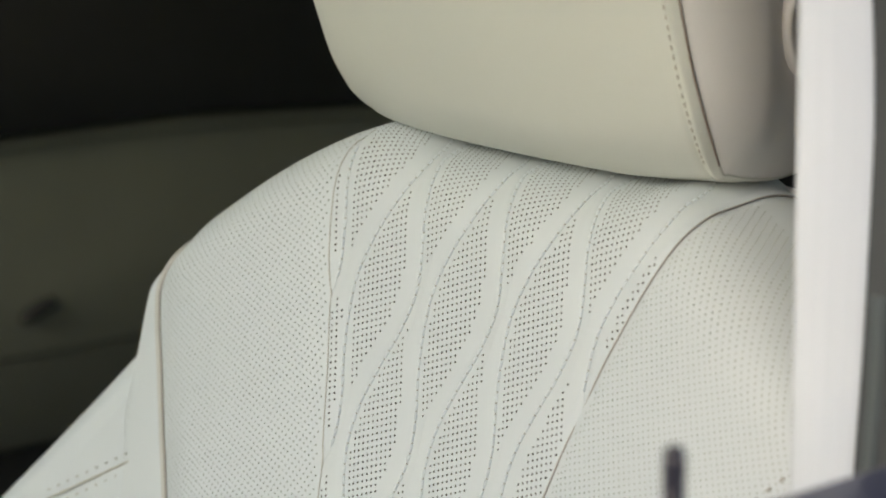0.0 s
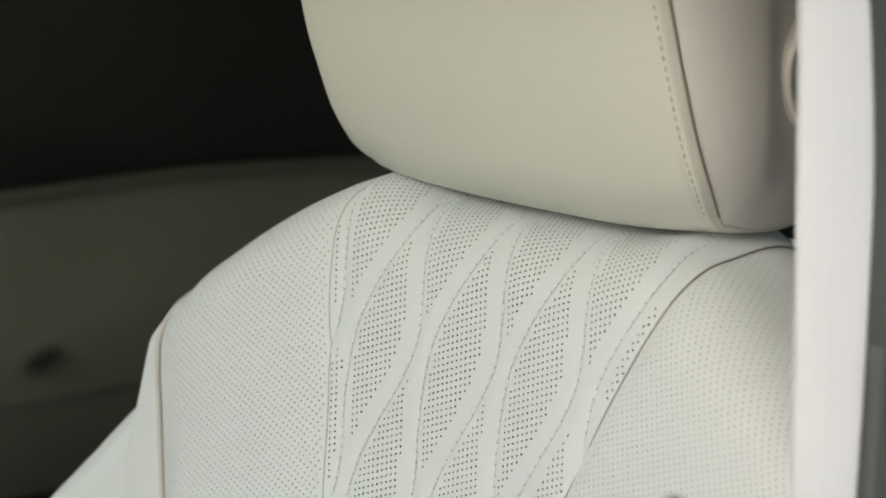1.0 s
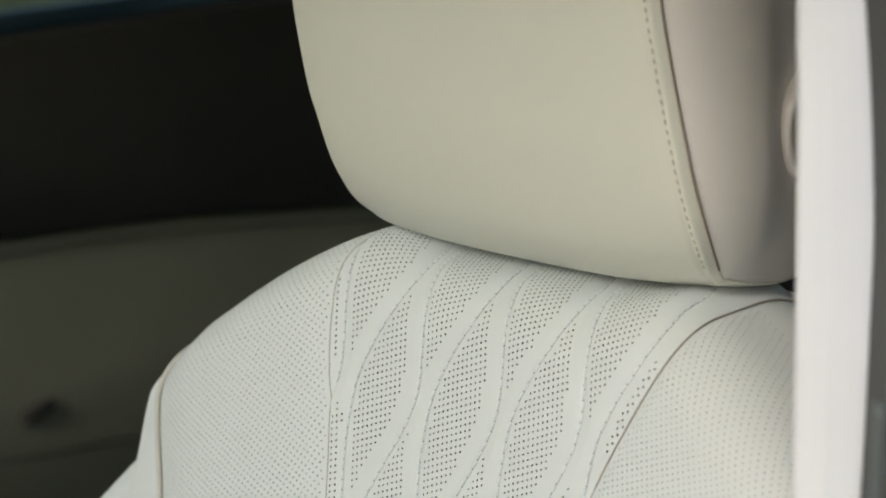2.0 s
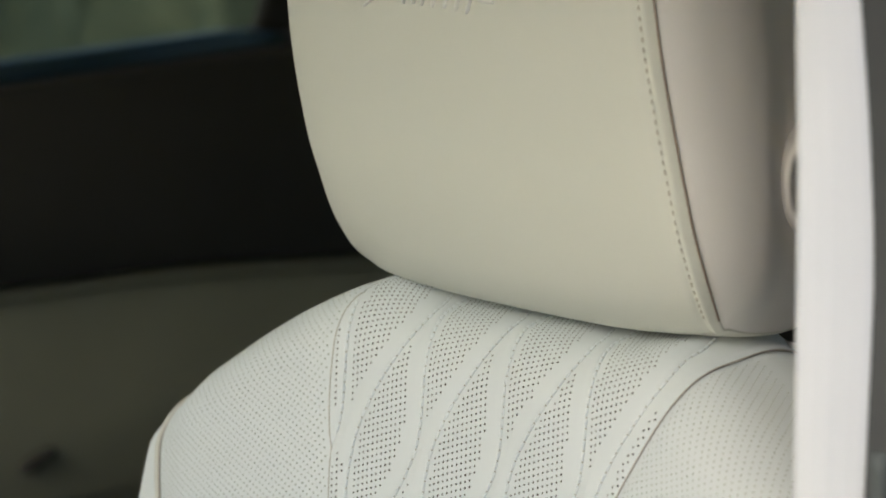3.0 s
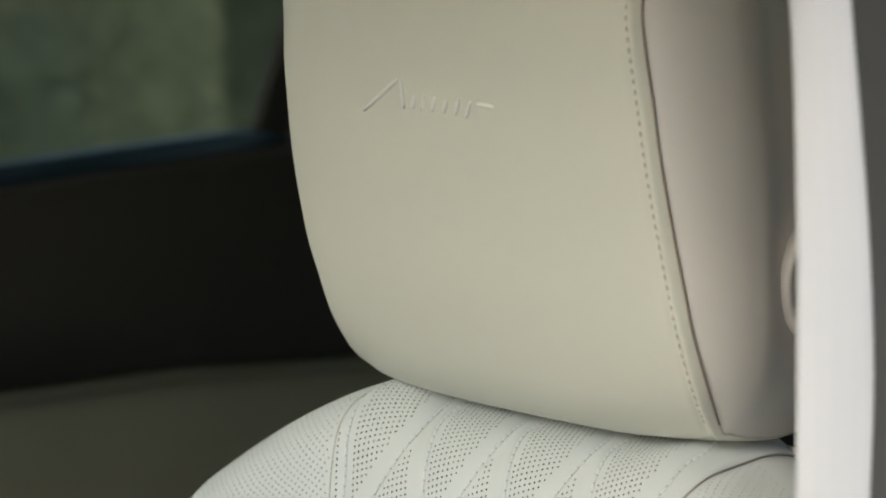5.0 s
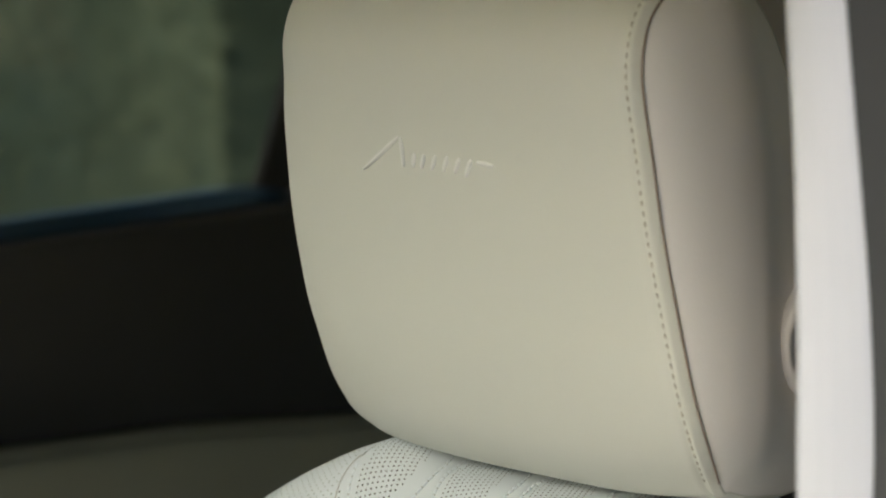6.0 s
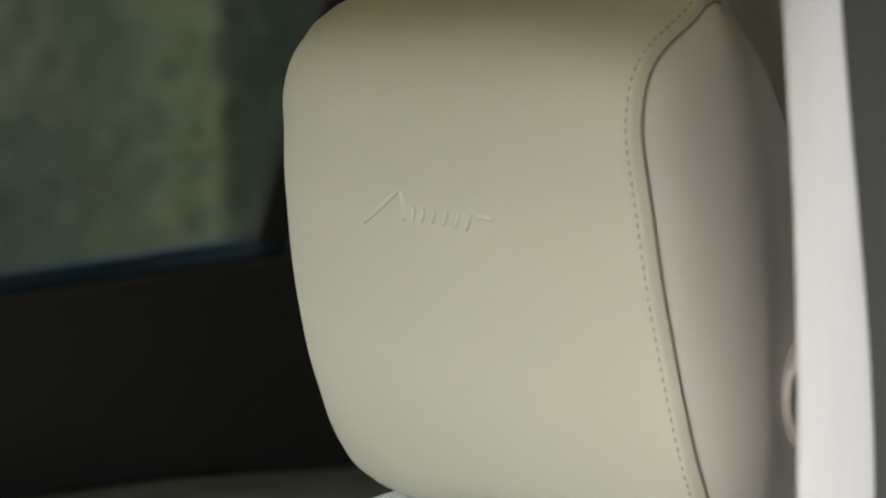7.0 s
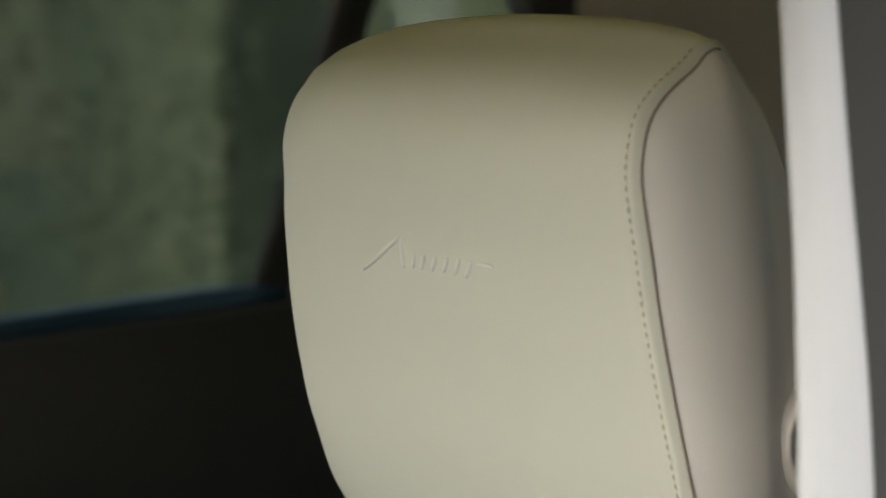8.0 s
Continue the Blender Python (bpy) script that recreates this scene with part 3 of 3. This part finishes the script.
for side in (-1, 1):
    rim = RING - RING_N * (dome(side)[:, None] + (0.0008 if side < 0 else 0.0))
    yz = mid + (rim - mid) * np.linspace(1, 0.02, 24)[:, None, None]
    step = np.linalg.norm(np.roll(rim, -1, 0) - rim, axis=1)
    gap = np.array([((np.maximum(((row[:, None, :] - rim[None, :, :]) ** 2).sum(-1), 1e-6) ** -2 * step).sum(1) / 1.57) ** (-1 / 3) for row in yz])
    puff = 0.0150 * (1 - np.exp(-gap / 0.020)) * (1 - 0.33 * smoothstep(-0.055, -0.081, yz[..., 0]))
    puff[0] = 0
    half = spline(WIDTHS, yz[..., 1]) - draw_in(yz[..., 0], yz[..., 1]) + puff - (0.0018 if side > 0 else 0.0030)
    half[0] = (INNER if side < 0 else SIDE) - 0.0008
    verts = np.stack([SEAT_X - side * half, yz[..., 0], yz[..., 1]], -1).reshape(-1, 3)
    faces = grid_faces(24, 240, wrap=True)
    faces.append(tuple(range(23 * 240, 24 * 240)))
    solid("side_panel", verts, faces, LIT_SIDE_LEATHER, headrest, "plain ivory leather side of the headrest")
    drop = dome(side) + (0.0008 if side < 0 else 0.0)
    ring3 = np.stack([SEAT_X - side * (INNER - 0.0006 if side < 0 else SIDE), *(RING + RING_N * (0.0002 - drop)[:, None]).T], -1)
    ring3 = ring3[1:int(np.argmax(RING[:, 1])) + 2]
    solid("side_seam", *tube(ring3, 0.00055, 6), SEAM_BROWN, headrest, "brown seam round the headrest side")
    # stitches beside the seam
    idx = np.arange(2, int(np.argmax(RING[:, 1])) - 1) if side > 0 else np.arange(0)
    p = np.array([headrest_point(side * (1 - 0.0062 / SIDE[i]), i) for i in idx])
    nor = np.array([[-side * 0.6, *(0.8 * RING_N[i])] for i in idx])
    if side > 0:
        solid("edge_stitching", *joined(stitch_row(p, nor, 0.0048, 0.0018, 0.00075)), STITCH_DOT, headrest, "dotted row of stitches beside the seam")["kind"] = "stuff"
    # round adjuster button
    bm = bmesh.new()
    prof = [(0.0, 0.0045), (0.013, 0.0043), (0.0195, 0.0045), (0.0225, 0.0058), (0.0248, 0.0068), (0.0265, 0.0060), (0.0273, 0.0035), (0.0275, -0.008)]
    rings = []
    for r, h in prof:
        rings.append([bm.verts.new((SEAT_X - side * (0.1390 + h), -0.0972 + r * math.cos(t), 1.3310 + r * math.sin(t))) for t in np.linspace(0, 2 * math.pi, 40, endpoint=False)] if r > 0 else None)
    top = bm.verts.new((SEAT_X - side * (0.1435), -0.0972, 1.3310))
    for k in range(40):
        bm.faces.new((top, rings[1][k], rings[1][(k + 1) % 40]))
        for r in range(1, len(prof) - 1):
            bm.faces.new((rings[r][k], rings[r + 1][k], rings[r + 1][(k + 1) % 40], rings[r][(k + 1) % 40]))
    part("adjuster_button", bm, PLASTIC, headrest, "round ivory plastic adjuster button with a raised rim")
    part("post", box_bm((SEAT_X - side * 0.06 - 0.006, -0.088, 1.20), (SEAT_X - side * 0.06 + 0.006, -0.076, 1.27), 0.004), CHROME, headrest, "steel headrest post")


def headrest_front(a, z):
    """Point on the front of the headrest and its outward normal."""
    yz = RING + RING_N * (crown(a / 0.13) * PUFF)[:, None]
    front = np.arange(0, 100)
    i = front[np.argmin(np.abs(yz[front, 1] - z))]
    return np.array([SEAT_X - a, yz[i, 0], yz[i, 1]]), np.array([0, *RING_N[i]])


# embossed emblem: plain slanted strokes, their highlights painted by a paler colour
strokes = [((-0.055, 1.4045), (-0.0255, 1.4222)), ((-0.0238, 1.4225), (-0.0238, 1.4078)), ((-0.0150, 1.4152), (-0.0170, 1.4082)),
           ((-0.0078, 1.4150), (-0.0110, 1.4080)), ((0.0002, 1.4150), (-0.0034, 1.4078)), ((0.0086, 1.4150), (0.0050, 1.4078)),
           ((0.0170, 1.4150), (0.0132, 1.4075)), ((0.0252, 1.4148), (0.0205, 1.4065)), ((0.0290, 1.4138), (0.0400, 1.4130))]
for (a0, z0), (a1, z1) in strokes:
    pts = []
    for t in np.linspace(0, 1, 8):
        q, nn = headrest_front(a0 + t * (a1 - a0), z0 + t * (z1 - z0))
        q[2] = z0 + t * (z1 - z0)
        pts.append(q + nn * 0.0001)
    solid("emblem_stroke", *tube(pts, 0.0013 * np.array([0.55, 0.8, 0.95, 1.0, 1.0, 0.95, 0.8, 0.55]), 8), EMBLEM, headrest, "plain slanted embossed stroke")

# ---------------------------------------------------------------- car body round the seat
# middle pillar beside the seat
pillar = tagged(new("middle_pillar"), "pale grey door pillar trim beside the seat", "pillar", kind="structure")
rows, rows_post = [], []
for z in np.linspace(1.02, 1.62, 60):
    y_in = float(spline([(0.9995, 0.0935), (1.200, 0.0950), (1.270, 0.0957), (1.340, 0.0965), (1.377, 0.0970), (1.400, 0.0981), (1.449, 0.1008), (1.494, 0.1054), (1.523, 0.1080), (1.6017, 0.1165)], z))
    y_out = float(spline([(0.9995, 0.0660), (1.188, 0.0533), (1.229, 0.0503), (1.284, 0.0480), (1.330, 0.0470), (1.383, 0.0507), (1.425, 0.0562), (1.456, 0.0609), (1.5235, 0.0706), (1.6017, 0.0800)], z))
    y_e = y_out + 0.0315
    ring = [(-0.670, y_in - 0.02), (-0.6695, y_in - 0.004), (-0.6705, y_in - 0.001), (-0.673, y_in)]
    ring += [(-0.673 - 0.0215 * q, y_in + (y_e - y_in) * q + 0.002 * math.sin(math.pi * q)) for q in (0.25, 0.5, 0.75, 0.93)]
    ring += [(-0.6947, y_e - 0.0004), (-0.6950, y_e - 0.002), (-0.6950, y_e - 0.02)]
    rows.append([(x, y, z) for x, y in ring])
    y_p = y_e - 0.0006
    rows_post.append([(-0.6949, y_p - 0.02, z), (-0.6953, y_p, z), (-0.80, y_p - 0.006, z), (-0.86, y_p - 0.012, z), (-0.862, y_p - 0.05, z), (-0.862, -0.12, z), (-0.69, -0.12, z), (-0.69, 0.02, z)])
solid("pillar_trim", np.array(rows).reshape(-1, 3), grid_faces(60, len(rows[0])), TRIM_PALE, pillar, "pale grey moulded pillar trim", False)
z = np.linspace(1.06, 1.262, 30)
seal = np.stack([np.full(30, -0.702), spline([(0.99, 0.0945), (1.188, 0.0825), (1.229, 0.0790), (1.270, 0.0790), (1.30, 0.082)], z), z], -1)
solid("door_seal", *tube(seal, 0.0042, 10), SEAL, pillar, "grey rubber door seal")
solid("pillar_post", np.array(rows_post).reshape(-1, 3), grid_faces(60, 8, wrap=True), PILLAR_GREY, pillar, "dark grey door pillar", False)

# near front door with its window down
door = tagged(new("front_door"), "dark blue car door with its window lowered", "car door")
part("door_shell", prism_bm([(0.13, 0.45), (1.22, 0.45), (1.22, 1.212), (0.13, 1.225)], -0.90, -0.78, 0.012), BLUE, door)
# Hidden below the sill; added to reflect light onto the headrest's side and underside
part("door_bounce_panel", prism_bm([(0.15, 0.50), (1.20, 0.50), (1.20, 1.196), (0.15, 1.206)], -0.778, -0.760, 0.006), LEATHER, door, "unseen ivory panel added to bounce light onto the headrest")
part("window_sill", prism_bm([(0.135, 1.227), (1.20, 1.214), (1.20, 1.226), (0.135, 1.2385)], -0.865, -0.80, 0.004), BLUE, door, "dark blue door sill")
bm = bmesh.new()
rings = []
for r, h in [(0.0052, 1.235), (0.0052, 1.250), (0.0036, 1.252), (0.0036, 1.262), (0.0038, 1.266), (0.0034, 1.2705), (0.0022, 1.2722)]:
    rings.append([bm.verts.new((-0.82 + r * math.cos(t), 0.3155 + r * math.sin(t), h)) for t in np.linspace(0, 2 * math.pi, 20, endpoint=False)])
for r0, r1 in zip(rings, rings[1:]):
    for k in range(20):
        bm.faces.new((r0[k], r0[(k + 1) % 20], r1[(k + 1) % 20], r1[k]))
bm.faces.new(rings[-1])
part("lock_knob", bm, KNOB, door, "black plastic lock knob")

# roof, floor, far and rear walls
roof = tagged(new("roof"), "dark blue car roof lined with yellow bounce cloth", "roof", kind="structure")
part("headliner", prism_bm([(-0.70, 1.62), (-0.55, 1.665), (0.55, 1.665), (0.70, 1.62), (0.735, 1.63), (0.57, 1.69), (-0.57, 1.69), (-0.735, 1.63)], -2.2, 0.43, 0.0, "y"), HEADLINER, roof, "unseen headliner, made yellow to bounce warm light", smooth=False)
part("roof_skin", prism_bm([(-0.738, 1.633), (-0.572, 1.693), (0.572, 1.693), (0.738, 1.633), (0.76, 1.64), (0.58, 1.72), (-0.58, 1.72), (-0.76, 1.64)], -2.32, 0.44, 0.0, "y"), BLUE, roof, "dark blue painted roof", smooth=False)
part("floor", box_bm((-0.86, -2.3, 0.0), (0.86, 1.5, 0.42), 0.0), CARPET)
tagged(bpy.data.objects["floor"], "black carpeted car floor", "floor", kind="structure")
part("rear_window", box_bm((-0.66, -2.325, 1.16), (0.66, -2.315, 1.62), 0.0), TINTED, None, "", False).visible_shadow = False
tagged(bpy.data.objects["rear_window"], "tinted rear window over the tailgate", "window", kind="structure")
part("tailgate", box_bm((-0.80, -2.34, 0.42), (0.80, -2.30, 1.15), 0.0), BLACK)
tagged(bpy.data.objects["tailgate"], "black lined tailgate at the rear", "tailgate", kind="structure")
part("bulkhead", box_bm((-0.80, 1.46, 0.42), (0.80, 1.50, 1.05), 0.0), BLACK)
tagged(bpy.data.objects["bulkhead"], "black bulkhead under the windscreen", "bulkhead", kind="structure")
part("rear_side_wall", box_bm((-0.88, -2.30, 0.42), (-0.76, -0.10, 1.235), 0.01), BLUE)
tagged(bpy.data.objects["rear_side_wall"], "dark blue rear body side below the window", "body side", kind="structure")
part("far_front_wall", box_bm((0.76, -0.10, 0.42), (0.88, 1.46, 1.22), 0.01), BLACK)
tagged(bpy.data.objects["far_front_wall"], "black lined door side below the window", "body side", kind="structure")

part("windscreen", prism_bm([(0.43, 1.655), (0.435, 1.66), (1.475, 1.065), (1.47, 1.06)], -0.66, 0.66, 0.0), WINDSCREEN, None, "", False)
tagged(bpy.data.objects["windscreen"], "green tinted glass windscreen over the bulkhead", "windscreen", kind="structure")

for x in (-0.74, 0.74):
    part("front_pillar", prism_bm([(0.37, 1.66), (0.45, 1.66), (1.46, 1.06), (1.40, 1.04), (1.20, 1.12)], x - 0.03, x + 0.03, 0.008), BLACK)
    tagged(bpy.data.objects["front_pillar"] if x < 0 else bpy.data.objects["front_pillar.001"], "black lined front roof pillar beside the windscreen", "pillar", kind="structure")
# Out of view; its bronze glass warms light on headrest side and rear trim
part("near_rear_pane", prism_bm([(-0.13, 1.236), (-1.70, 1.236), (-1.60, 1.64), (-0.13, 1.64)], -0.80, -0.796, 0.0), TINTED_BRONZE, None, "", False).visible_shadow = False
tagged(bpy.data.objects["near_rear_pane"], "unseen rear side window glass, bronze to warm the light", "window", kind="structure")
part("near_rear_pillar", prism_bm([(-1.702, 1.236), (-2.30, 1.236), (-2.30, 1.64), (-1.602, 1.64)], -0.82, -0.78, 0.004), BLACK)
tagged(bpy.data.objects["near_rear_pillar"], "black rear roof pillar", "pillar", kind="structure")
part("far_front_pane", prism_bm([(-0.06, 1.222), (1.19, 1.222), (0.49, 1.63), (-0.06, 1.63)], 0.780, 0.784, 0.0), WINDSCREEN, None, "", False).visible_shadow = False
tagged(bpy.data.objects["far_front_pane"], "pale green front side window glass", "window", kind="structure")
part("far_middle_pillar", box_bm((0.75, -0.098, 1.222), (0.83, -0.062, 1.64), 0.004), BLACK)
tagged(bpy.data.objects["far_middle_pillar"], "black middle roof pillar on the far side", "pillar", kind="structure")

# far rear door
far = tagged(new("rear_door"), "dark rear car door with taupe panel and privacy window", "car door")
part("door_body", box_bm((0.765, -1.35, 0.42), (0.86, -0.10, 1.225), 0.01), BLACK, far)
part("upper_trim", prism_bm([(-0.10, 1.045), (-0.30, 1.056), (-0.455, 1.058), (-0.65, 1.055), (-0.85, 1.041), (-1.10, 1.02), (-1.35, 1.00), (-1.35, 1.268), (-1.10, 1.262), (-0.800, 1.256), (-0.785, 1.240), (-0.73, 1.2385), (-0.46, 1.2275), (-0.10, 1.206)], 0.715, 0.765, 0.006), BLACK, far, "black soft upper door trim")
panel = part("lower_panel", prism_bm([(-0.10, 1.043), (-0.30, 1.054), (-0.455, 1.056), (-0.65, 1.053), (-0.85, 1.039), (-1.10, 1.018), (-1.35, 0.998), (-1.35, 0.848), (-0.10, 0.866)], 0.722, 0.765, 0.006), TAUPE, far, "dark taupe door panel")
y = np.linspace(-0.12, -1.33, 40)
top_edge = spline([(-1.35, 0.998), (-1.10, 1.018), (-0.85, 1.039), (-0.65, 1.053), (-0.455, 1.056), (-0.30, 1.054), (-0.10, 1.043)], y) - 0.007
solid("panel_lip", *tube(np.stack([np.full(40, 0.7225), y, top_edge], -1), 0.0045, 8), TAUPE, panel, "rolled upper edge of the panel")
part("undercut_panel", prism_bm([(0.7245, 0.905), (0.766, 0.905), (0.766, 0.770), (0.754, 0.770), (0.7245, 0.864)], -1.345, -0.105, 0.006, "y"), TAUPE, far, "dark taupe panel drawn in towards the door pocket")
part("door_handle", prism_bm([(-0.470, 0.894), (-0.472, 0.904), (-0.488, 0.911), (-0.505, 0.914), (-0.506, 0.906), (-0.488, 0.898)], 0.712, 0.726, 0.003), BLACK, far, "black door handle")
part("belt_moulding", prism_bm([(-0.10, 1.202), (-0.46, 1.2235), (-0.73, 1.2345), (-0.79, 1.236), (-0.79, 1.249), (-0.77, 1.2535), (-0.73, 1.2555), (-0.46, 1.2445), (-0.10, 1.226)], 0.745, 0.775, 0.003), BLUE_EDGE, far, "blue belt moulding under the window")
part("window_divider", prism_bm([(-0.766, 1.245), (-0.818, 1.245), (-0.9125, 1.512), (-0.948, 1.62), (-0.902, 1.62), (-0.8645, 1.512)], 0.764, 0.776, 0.003), BLACK, far, "black slanted window divider")
part("window_pane", prism_bm([(-0.10, 1.215), (-0.79, 1.25), (-0.922, 1.62), (-0.10, 1.62)], 0.780, 0.784, 0.0), TINTED, far, "green tinted privacy glass", False).visible_shadow = False
quarter = tagged(new("quarter_window"), "tinted rear quarter window with black frame", "window", kind="structure")
part("pane", prism_bm([(-0.795, 1.25), (-1.30, 1.26), (-1.10, 1.62), (-0.926, 1.62)], 0.780, 0.784, 0.0), TINTED, quarter, "green tinted privacy glass", False).visible_shadow = False
part("frame", prism_bm([(-1.074, 1.520), (-1.046, 1.62), (-1.142, 1.62), (-1.142, 1.497), (-1.20, 1.26), (-1.13, 1.26)], 0.730, 0.765, 0.005), BLACK, quarter, "black window frame")
part("rear_pillar", prism_bm([(-1.140, 1.62), (-1.143, 1.497), (-1.20, 1.255), (-2.30, 1.255), (-2.30, 1.62)], 0.74, 0.80, 0.004), PILLAR_CLOTH)
part("rear_corner_skin", prism_bm([(-1.13, 1.625), (-1.20, 1.245), (-2.31, 1.245), (-2.31, 1.625)], 0.803, 0.815, 0.003), BLUE)
tagged(bpy.data.objects["rear_corner_skin"], "dark blue painted rear corner of the body", "body side", kind="structure")
tagged(bpy.data.objects["rear_pillar"], "dim brown cloth rear pillar trim", "pillar", kind="structure")
part("rear_lower_wall", box_bm((0.74, -2.30, 0.42), (0.86, -1.352, 1.253), 0.004), BLACK)
tagged(bpy.data.objects["rear_lower_wall"], "black rear side lining", "body side", kind="structure")

# ---------------------------------------------------------------- outside
me = bmesh.new()
bmesh.ops.create_grid(me, x_segments=40, y_segments=40, size=400.0)
part("ground", me, GROUND)
tagged(bpy.data.objects["ground"], "pale concrete ground round the car", "ground", kind="structure")

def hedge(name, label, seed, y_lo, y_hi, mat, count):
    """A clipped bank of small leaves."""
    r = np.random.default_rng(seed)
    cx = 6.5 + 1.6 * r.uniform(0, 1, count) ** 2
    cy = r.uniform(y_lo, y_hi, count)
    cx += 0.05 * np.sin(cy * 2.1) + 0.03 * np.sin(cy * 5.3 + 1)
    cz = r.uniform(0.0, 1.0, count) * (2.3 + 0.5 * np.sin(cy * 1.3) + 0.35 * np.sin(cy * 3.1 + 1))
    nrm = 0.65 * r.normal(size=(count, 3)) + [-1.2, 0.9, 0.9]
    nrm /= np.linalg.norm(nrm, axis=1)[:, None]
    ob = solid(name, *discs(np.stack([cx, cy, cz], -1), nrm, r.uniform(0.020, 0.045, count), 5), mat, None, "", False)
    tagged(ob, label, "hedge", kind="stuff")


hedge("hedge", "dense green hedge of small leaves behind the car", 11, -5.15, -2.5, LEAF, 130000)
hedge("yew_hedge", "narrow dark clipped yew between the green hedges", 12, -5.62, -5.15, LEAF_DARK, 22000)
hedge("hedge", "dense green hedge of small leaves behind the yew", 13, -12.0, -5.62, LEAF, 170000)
